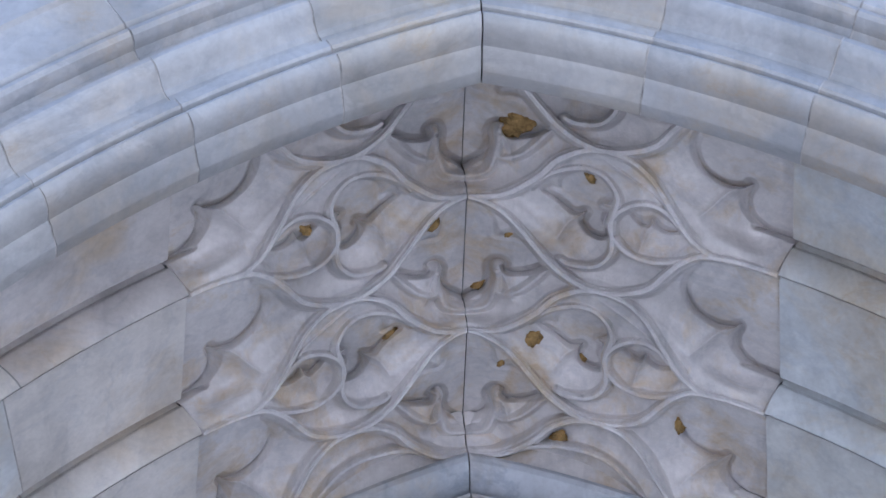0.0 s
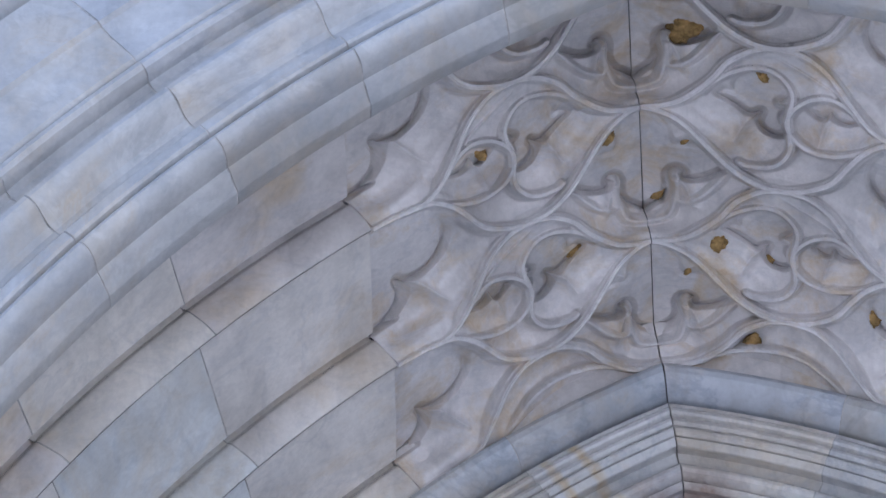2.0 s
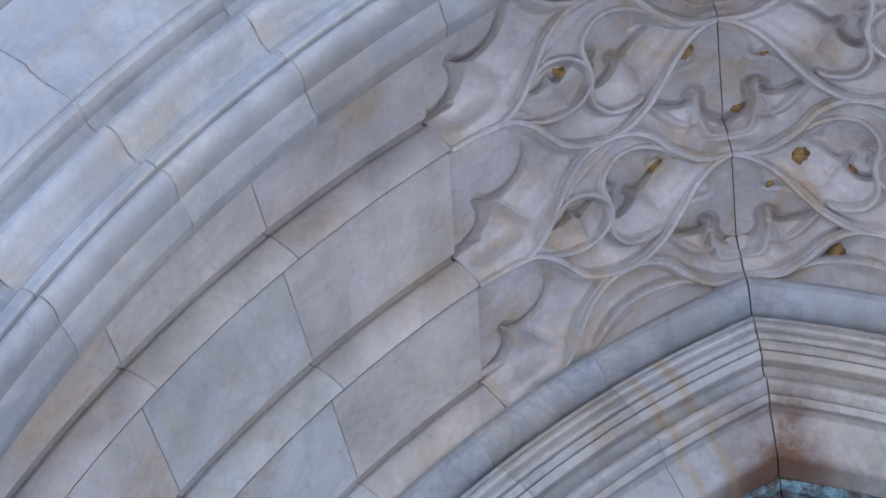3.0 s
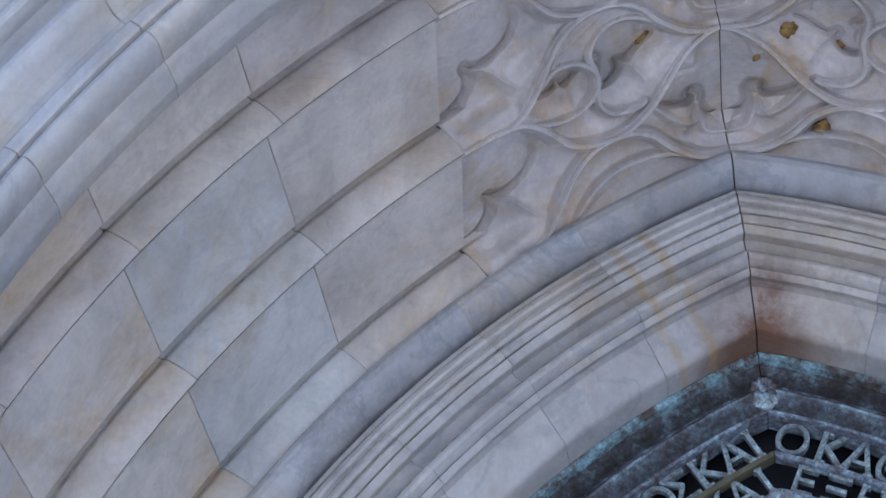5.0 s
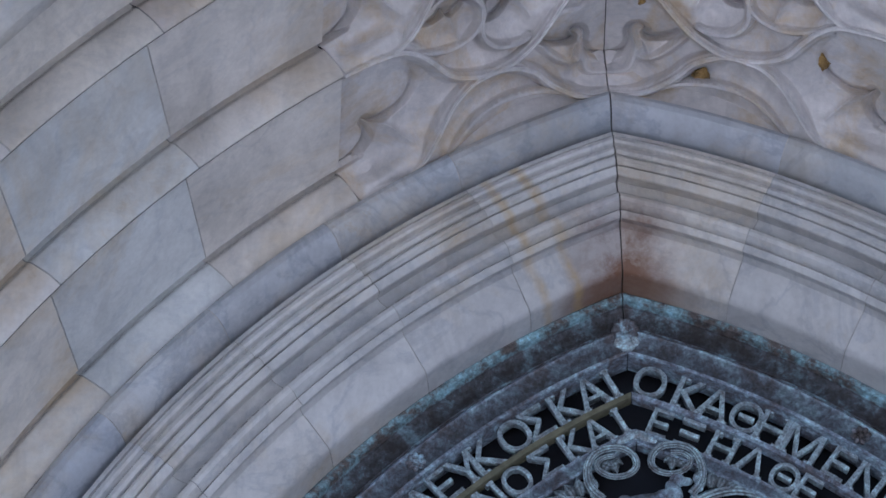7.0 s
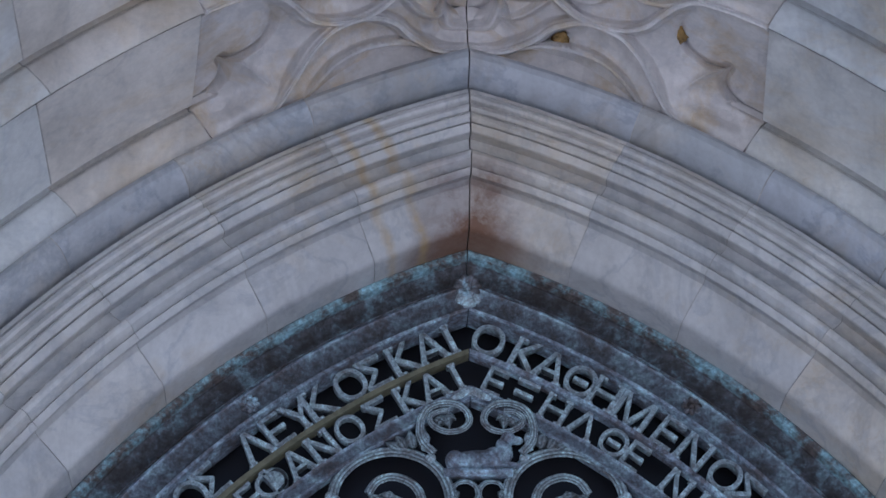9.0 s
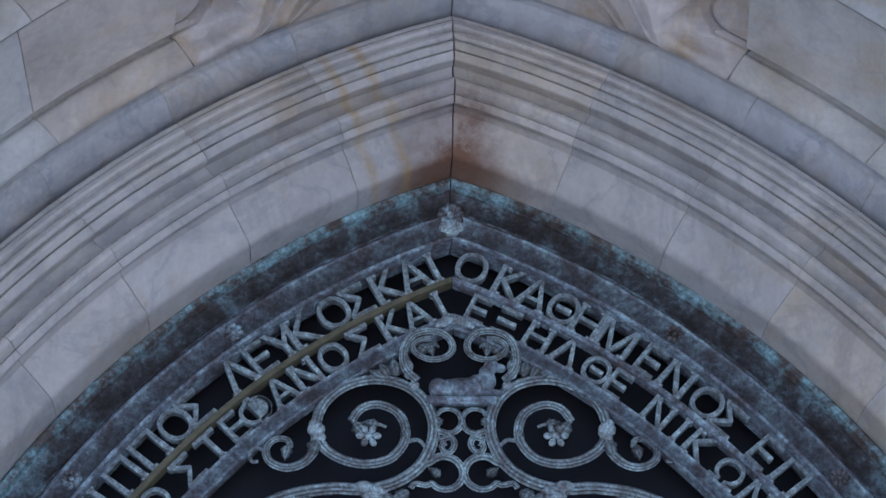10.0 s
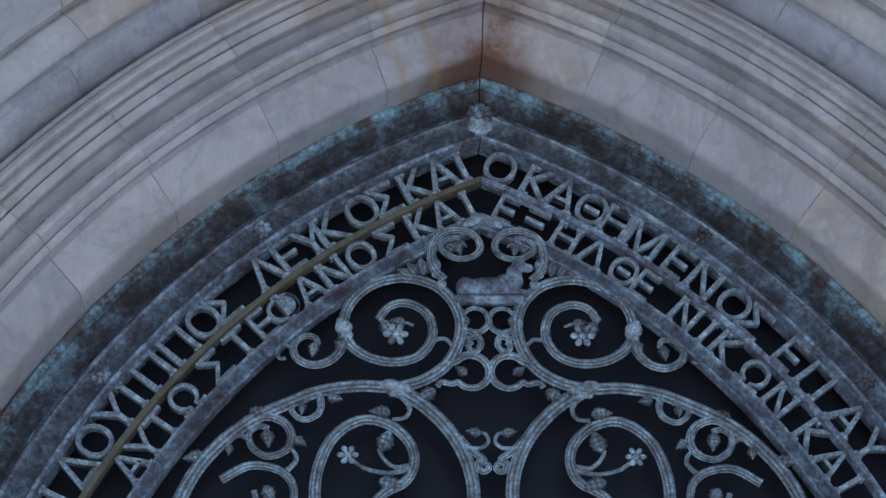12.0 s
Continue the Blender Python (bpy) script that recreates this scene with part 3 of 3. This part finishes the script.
def serif_bar(width):
    key = ("serif", round(width, 3))
    if key not in glyphs:
        bm = bmesh.new()
        bmesh.ops.create_cube(bm, size=1, matrix=Matrix.Diagonal((width, 0.008, 0.02, 1)))
        me = bpy.data.meshes.new("serif")
        bm.to_mesh(me)
        bm.free()
        me.materials.append(M_SCROLL)
        glyphs[key] = me
    return glyphs[key]


SERIFS = {"Ι": ((0, 0), (0, 1)), "Κ": ((-0.26, 0), (-0.26, 1)), "Η": ((-0.3, 0), (0.3, 0), (-0.3, 1), (0.3, 1)), "Π": ((-0.3, 0), (0.3, 0)), "Τ": ((0, 0),), "Υ": ((0, 0),),
          "Α": ((-0.36, 0), (0.36, 0)), "Λ": ((-0.36, 0), (0.36, 0)), "Ν": ((-0.3, 0), (-0.3, 1), (0.3, 1)), "Μ": ((-0.4, 0), (0.4, 0)), "Φ": ((0, 0), (0, 1)), "Ω": ((-0.3, 0), (0.3, 0))}


def lettering(text, places, r_low, tall):
    for ch, s in zip(text, places):
        side = -1 if s < 0 else 1
        rc = r_low + tall / 2
        a = top(rc) - abs(s) / (RAD + rc)
        at = arc(side, a, r_low, PLANE)
        up = Vector((side * math.cos(a), 0, math.sin(a)))
        along = Vector((math.sin(a), 0, -side * math.cos(a)))
        m = Matrix((along, up, along.cross(up))).transposed().to_4x4()
        ob = new("letter", glyph(ch, tall))
        ob.parent = grille
        ob.matrix_world = Matrix.Translation(at) @ m
        for x, y in SERIFS.get(ch, ()):
            sb = new("serif", serif_bar(0.26 * tall))
            sb.parent = ob
            sb.matrix_local = Matrix.Translation((x * tall, 0.004 + y * (tall - 0.008), 0))


OUTER_TEXT = "ΙΔΟΥΙΠΠΟΣΛΕΥΚΟΣΚΑΙΟΚΑΘΗΜΕΝΟΣΕΠΑΥ"
OUTER_AT = [-1.358, -1.279, -1.201, -1.118, -1.06, -0.984, -0.897, -0.811, -0.752, -0.615, -0.545, -0.477, -0.42, -0.328, -0.264, -0.177, -0.107, -0.05,
            0.054, 0.157, 0.223, 0.305, 0.374, 0.455, 0.555, 0.632, 0.727, 0.79, 0.909, 0.994, 1.112, 1.2]
INNER_TEXT = "ΑΥΤΩΣΤΕΦΑΝΟΣΚΑΙΕΞΗΛΘΕΝΙΚΩΝΚΑΙ"
INNER_AT = [-1.101, -1.041, -0.976, -0.896, -0.788, -0.704, -0.632, -0.569, -0.49, -0.415, -0.335, -0.251, -0.163, -0.101, -0.035,
            0.067, 0.144, 0.23, 0.309, 0.395, 0.456, 0.578, 0.645, 0.706, 0.8, 0.885, 0.998, 1.073, 1.14]
lettering(OUTER_TEXT, OUTER_AT, -0.247, 0.088)
lettering(INNER_TEXT, INNER_AT, -0.345, 0.078)


# ---- scrollwork ----
def tube(name, pts, r0, r1, per=8, parent=None, ridges=3, y=PLANE, label=""):
    """A reeded bar along a smooth line of (x, z), its half width going from r0 to r1."""
    line = curve_through(pts, per)
    n, k = 24, len(line)
    tang = np.gradient(line, axis=0)
    tang /= np.linalg.norm(tang, axis=1, keepdims=True) + 1e-9
    verts, faces = [], []
    for i, (p, t) in enumerate(zip(line, tang)):
        w = 0.88 * (r0 + (r1 - r0) * i / (k - 1))
        for j in range(n):
            q = 2 * math.pi * j / n
            bead = 1 + (0.3 * math.cos(2 * ridges * q) if ridges else 0)
            u, d = w * math.cos(q) * bead, 0.75 * w * math.sin(q) * bead
            verts.append((p[0] - t[1] * u, y - d, p[1] + t[0] * u))
    for i in range(k - 1):
        for j in range(n):
            a, b = i * n + j, i * n + (j + 1) % n
            faces.append((a, b, b + n, a + n))
    faces += [tuple(range(n))[::-1], tuple(range((k - 1) * n, k * n))]
    ob = obj(name, verts, faces, M_SCROLL, parent or grille, True)
    if label:
        tagged(ob, label)
    return ob


def lumps(name, blobs, parent=None, y=PLANE, material=None):
    """Leaves, buds and knots, modelled as overlapping ellipsoids (x, z, width, height, turn)."""
    bm = bmesh.new()
    for x, z, w, h, turn in blobs:
        m = Matrix.Translation((x, y - 0.006, z)) @ Matrix.Rotation(radians(turn), 4, "Y") @ Matrix.Diagonal((w, 0.4 * min(w, h) + 0.004, h, 1))
        bmesh.ops.create_icosphere(bm, subdivisions=2, radius=1, matrix=m)
    return part(name, bm, material or M_SCROLL, parent or grille, "", True)


def leaf(x, z, turn, size, lobes=5, name="leaf"):
    """A lobed, domed leaf whose tip points along turn (degrees from +x towards +z)."""
    if name == "flower":
        return rosette(x + 0.5 * size * math.cos(radians(turn)), z + 0.5 * size * math.sin(radians(turn)), size * 0.55, PLANE, 6)
    ux, uz = math.cos(radians(turn)), math.sin(radians(turn))
    n, k, verts, faces = 22, 8, [], []
    for i in range(n + 1):
        t = i / n
        w = size * 0.30 * math.sin(math.pi * min(1, t**0.75 * 0.97 + 0.03)) * (1 + 0.15 * math.cos(2 * math.pi * (lobes - 1) * t / 1.1 + 0.6)) + 0.0025 * (1 - t)
        for j in range(k + 1):
            f = 2 * j / k - 1
            lift = (1 - f * f) * 0.42 * w + 0.12 * w * math.cos(3 * math.pi * f) + 0.12 * size * t * (1 - t)
            verts.append((x + ux * size * t - uz * f * w, PLANE - 0.004 - lift, z + uz * size * t + ux * f * w))
    m = len(verts)
    verts += [(a, PLANE + 0.003, b) for a, _, b in verts]
    for i in range(n):
        for j in range(k):
            a = i * (k + 1) + j
            faces += [(a, a + 1, a + k + 2, a + k + 1), (m + a, m + a + k + 1, m + a + k + 2, m + a + 1)]
        a, b = i * (k + 1), i * (k + 1) + k
        faces += [(a, a + k + 1, m + a + k + 1, m + a), (b, m + b, m + b + k + 1, b + k + 1)]
    return obj(name, verts, faces, M_SCROLL, grille, True)


def rosette(x, z, size, y, petals=8, material=None):
    hub = lumps("rosette", [(x, z, size * 0.34, size * 0.34, 0)], None, y, material)
    for i in range(petals):
        q = 2 * math.pi * i / petals
        lumps("petal", [(x + math.cos(q) * size * 0.65, z + math.sin(q) * size * 0.65, size * 0.36, size * 0.28, -math.degrees(q))], hub, y, material)


def spiral(cx, cz, r0, r1, a0, a1, n=14):
    return [(cx + (r0 + (r1 - r0) * i / n) * math.cos(radians(a0 + (a1 - a0) * i / n)), cz + (r0 + (r1 - r0) * i / n) * math.sin(radians(a0 + (a1 - a0) * i / n))) for i in range(n + 1)]


CENTRE = 0.012
for m in (-1, 1):
    def fl(pts):
        return [(CENTRE + m * x, z) for x, z in pts]

    def lf(x, z, turn, size, lobes=5, name="leaf"):
        leaf(CENTRE + m * x, z, turn if m > 0 else 180 - turn, size, lobes, name)

    # upper scroll: stem, ring and inner coil in one bar
    tube("scroll_stem", fl([(0.74, 3.27), (0.69, 3.40), (0.63, 3.485), (0.555, 3.55), (0.47, 3.595), (0.40, 3.625), (0.31, 3.64), (0.228, 3.638), (0.16, 3.655), (0.105, 3.695), (0.075, 3.75), (0.067, 3.81),
                            (0.088, 3.87), (0.135, 3.912), (0.205, 3.928), (0.275, 3.91), (0.325, 3.865), (0.345, 3.81), (0.335, 3.758), (0.295, 3.72), (0.235, 3.703), (0.175, 3.715),
                            (0.14, 3.755), (0.135, 3.80), (0.155, 3.84), (0.20, 3.86), (0.24, 3.848), (0.262, 3.815)]), 0.015, 0.009, 7)
    lumps("knot", [(CENTRE + m * 0.345, 3.79, 0.022, 0.02, 0), (CENTRE + m * 0.34, 3.775, 0.02, 0.012, 30), (CENTRE + m * 0.352, 3.805, 0.012, 0.012, 0)])
    lf(0.255, 3.81, 235, 0.05, 5)
    lf(0.215, 3.80, 285, 0.055, 6, "flower")
    tube("tendril", fl([(0.26, 3.815), (0.235, 3.80), (0.205, 3.808), (0.18, 3.80)]), 0.006, 0.004, 6, ridges=0)
    lf(0.2, 3.806, 10, 0.035, 4)
    lf(0.345, 3.765, 285, 0.05, 4, "bud")
    lf(0.13, 3.77, 60, 0.03, 3)
    tube("tendril", fl([(0.135, 3.76), (0.105, 3.765), (0.085, 3.74), (0.088, 3.715)]), 0.006, 0.005, 6, ridges=0)
    # outward curl under the band
    tube("scroll_branch", fl([(0.345, 3.775), (0.352, 3.735), (0.38, 3.703), (0.42, 3.694), (0.455, 3.712), (0.462, 3.745), (0.44, 3.768), (0.412, 3.765), (0.405, 3.745)]), 0.011, 0.006)
    lf(0.412, 3.75, 280, 0.038, 4)
    tube("tendril", fl([(0.462, 3.73), (0.48, 3.745), (0.50, 3.73), (0.495, 3.71), (0.48, 3.71)]), 0.006, 0.005, 6, ridges=0)
    # topmost coils over the lamb
    tube("scroll_branch", fl([(0.105, 3.915), (0.128, 3.942), (0.137, 3.971), (0.133, 4.009), (0.114, 4.039), (0.081, 4.052), (0.046, 4.048), (0.022, 4.026), (0.019, 3.998), (0.04, 3.978), (0.075, 3.974), (0.105, 3.99), (0.112, 4.012), (0.093, 4.028), (0.067, 4.031)]), 0.0095, 0.006, y=0.042)
    lf(0.08, 4.026, 300, 0.045, 6)
    lf(0.075, 4.028, 255, 0.04, 5)
    lf(0.07, 4.03, 215, 0.026, 4)
    for k in range(4):
        lf(0.135 + 0.018 * k, 3.94 - 0.003 * k, 100 - 22 * k, 0.055 - 0.005 * k, 3)
    lumps("bud", [(CENTRE + m * 0.124, 3.96, 0.011, 0.018, 0), (CENTRE + m * 0.122, 3.935, 0.014, 0.01, 0), (CENTRE + m * 0.112, 3.908, 0.013, 0.013, 0)])
    # small coils between the rings
    tube("tendril", fl([(0.055, 3.765)] + [(0.03, 3.775)] + spiral(0.034, 3.818, 0.036, 0.026, -90, -400, 12)), 0.007, 0.004, 5, ridges=2)
    tube("tendril", fl([(0.06, 3.79), (0.036, 3.782), (0.022, 3.765), (0.02, 3.75), (0.03, 3.735), (0.044, 3.735), (0.05, 3.75), (0.04, 3.758)]), 0.007, 0.006, 6, ridges=2)
    lf(0.05, 3.805, 60, 0.028, 4)
    tube("scroll_branch", fl([(0.10, 3.70)] + spiral(0.045, 3.678, 0.046, 0.04, 20, 320, 14)[1:] + [(0.09, 3.648), (0.115, 3.652), (0.125, 3.64)]), 0.009, 0.006, 5, ridges=2)
    lf(0.055, 3.672, 35, 0.034, 5)
    lf(0.13, 3.63, 330, 0.05, 5)
    # lower scroll: outer ring, inner ring
    tube("scroll_stem", fl([(0.235, 3.635), (0.18, 3.608), (0.12, 3.555), (0.075, 3.49), (0.05, 3.42), (0.045, 3.35), (0.06, 3.28), (0.11, 3.21), (0.2, 3.17), (0.31, 3.18), (0.385, 3.24), (0.405, 3.34),
                            (0.40, 3.43), (0.365, 3.51), (0.30, 3.553), (0.235, 3.54), (0.19, 3.495), (0.18, 3.445), (0.2, 3.40), (0.25, 3.37), (0.28, 3.33)]), 0.015, 0.01, 7)
    lumps("knot", [(CENTRE + m * 0.235, 3.64, 0.024, 0.017, 0), (CENTRE + m * 0.205, 3.633, 0.028, 0.012, -15 * m), (CENTRE + m * 0.215, 3.622, 0.026, 0.01, 20 * m)])
    lf(0.2, 3.62, 190 if m > 0 else 190, 0.04, 4)
    tube("tendril", fl([(0.19, 3.44), (0.225, 3.435), (0.25, 3.455), (0.262, 3.48)]), 0.007, 0.005, 6, ridges=0)
    lf(0.255, 3.475, 110, 0.06, 6)
    tube("tendril", fl([(0.19, 3.43), (0.24, 3.42), (0.29, 3.43), (0.32, 3.45)]), 0.007, 0.005, 6, ridges=0)
    lf(0.315, 3.448, 40, 0.045, 6, "flower")
    lf(0.26, 3.40, 195, 0.06, 6)
    tube("tendril", fl([(0.21, 3.615), (0.19, 3.585), (0.2, 3.56), (0.23, 3.555)]), 0.007, 0.005, 6, ridges=0)
    lf(0.235, 3.57, 5, 0.05, 6)
    # branches of the outer stem
    tube("scroll_branch", fl([(0.40, 3.618), (0.395, 3.59), (0.405, 3.565), (0.435, 3.553), (0.46, 3.57), (0.462, 3.595), (0.445, 3.61), (0.425, 3.60)]), 0.008, 0.005)
    lf(0.44, 3.595, 270, 0.03, 4)
    lf(0.38, 3.61, 190, 0.035, 4)
    tube("scroll_branch", fl([(0.56, 3.545), (0.52, 3.56), (0.48, 3.545), (0.462, 3.51), (0.475, 3.475), (0.515, 3.46), (0.55, 3.48), (0.56, 3.515), (0.54, 3.535), (0.515, 3.53)]), 0.010, 0.006)
    lf(0.52, 3.525, 262, 0.045, 6)
    tube("tendril", fl([(0.556, 3.495), (0.575, 3.51), (0.60, 3.505), (0.608, 3.48)]), 0.007, 0.006, 6, ridges=0)
    lf(0.605, 3.49, 270, 0.03, 3, "bud")
    lf(0.455, 3.505, 215, 0.034, 4)
    tube("scroll_branch", fl([(0.62, 3.40), (0.56, 3.435), (0.5, 3.43), (0.462, 3.40), (0.455, 3.35), (0.49, 3.32), (0.53, 3.335), (0.545, 3.375)]), 0.010, 0.006)
    lf(0.52, 3.385, 240, 0.045, 5)
    tube("tendril", fl([(0.47, 3.425), (0.45, 3.45), (0.46, 3.475), (0.485, 3.478)]), 0.007, 0.005, 6, ridges=0)
    lf(0.56, 3.56, 150, 0.045, 5)
    lf(0.66, 3.46, 350, 0.05, 5)
    # little volutes on the axis
    tube("tendril", fl([(0.075, 3.51), (0.05, 3.48), (0.02, 3.455)] + spiral(0.018, 3.438, 0.016, 0.006, 40, -320, 10)), 0.008, 0.005, 5, ridges=2)
    tube("tendril", fl([(0.06, 3.485), (0.025, 3.485), (0.008, 3.50), (0.015, 3.52), (0.035, 3.523)]), 0.006, 0.004, 6, ridges=0)
    lf(0.025, 3.52, 10, 0.035, 4)
    for s in (0.62, 1.15):
        a = top(-0.12) - s / (RAD - 0.12)
        p = arc(m, a, -0.12, 0)
        rosette(p.x, p.z, 0.026, 0.03, 8, M_DARK)

rosette(0.0, 4.375, 0.036, 0.028, 10, M_DARK)
lumps("apex_boss", [(0, 4.33, 0.022, 0.02, 0), (-0.02, 4.34, 0.012, 0.016, 20), (0.02, 4.34, 0.012, 0.016, -20)], None, 0.03)
lumps("apex_clip", [(0.0, 4.088, 0.03, 0.012, 0), (-0.026, 4.078, 0.028, 0.01, -28), (0.026, 4.078, 0.028, 0.01, 28)], None, 0.056)

# the small lying lamb on its ledge
bm = bmesh.new()
for x, z, w, h, d, turn in ((0.008, 3.906, 0.078, 0.026, 0.022, 2), (0.05, 3.912, 0.036, 0.03, 0.022, 0), (0.07, 3.934, 0.019, 0.032, 0.018, 18), (0.082, 3.964, 0.018, 0.017, 0.018, 0), (0.1, 3.96, 0.017, 0.0105, 0.013, -6),
                         (-0.048, 3.905, 0.024, 0.027, 0.022, 0), (0.07, 3.892, 0.04, 0.009, 0.018, 0), (-0.03, 3.889, 0.04, 0.009, 0.02, 0), (0.07, 3.968, 0.013, 0.006, 0.024, 50)):
    bmesh.ops.create_icosphere(bm, subdivisions=3, radius=1, matrix=Matrix.Translation((CENTRE - 0.006 + x, PLANE - 0.012, z - 0.008)) @ Matrix.Rotation(radians(-turn), 4, "Y") @ Matrix.Diagonal((w, d, h, 1)))
bmesh.ops.create_cube(bm, size=1, matrix=Matrix.LocRotScale((CENTRE, PLANE - 0.004, 3.864), None, (0.165, 0.04, 0.016)))
part("lamb_figure", bm, M_BRONZE, grille, "small reclining bronze lamb figure on a ledge", True)

# bar at the springing, dark glazing behind, and unseen near-black door leaves added below
slab("door_1", -1.4, 1.4, 0.19, 0.26, 0, 2.1, M_SHADE, "unseen plain door leaves added under the grille, painted near-black", "door")
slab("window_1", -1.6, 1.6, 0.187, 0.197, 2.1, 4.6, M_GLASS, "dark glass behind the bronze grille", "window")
grille.matrix_basis = Matrix.LocRotScale((0, 0.052, -0.0124), None, (1.0148, 1, 1.0051))
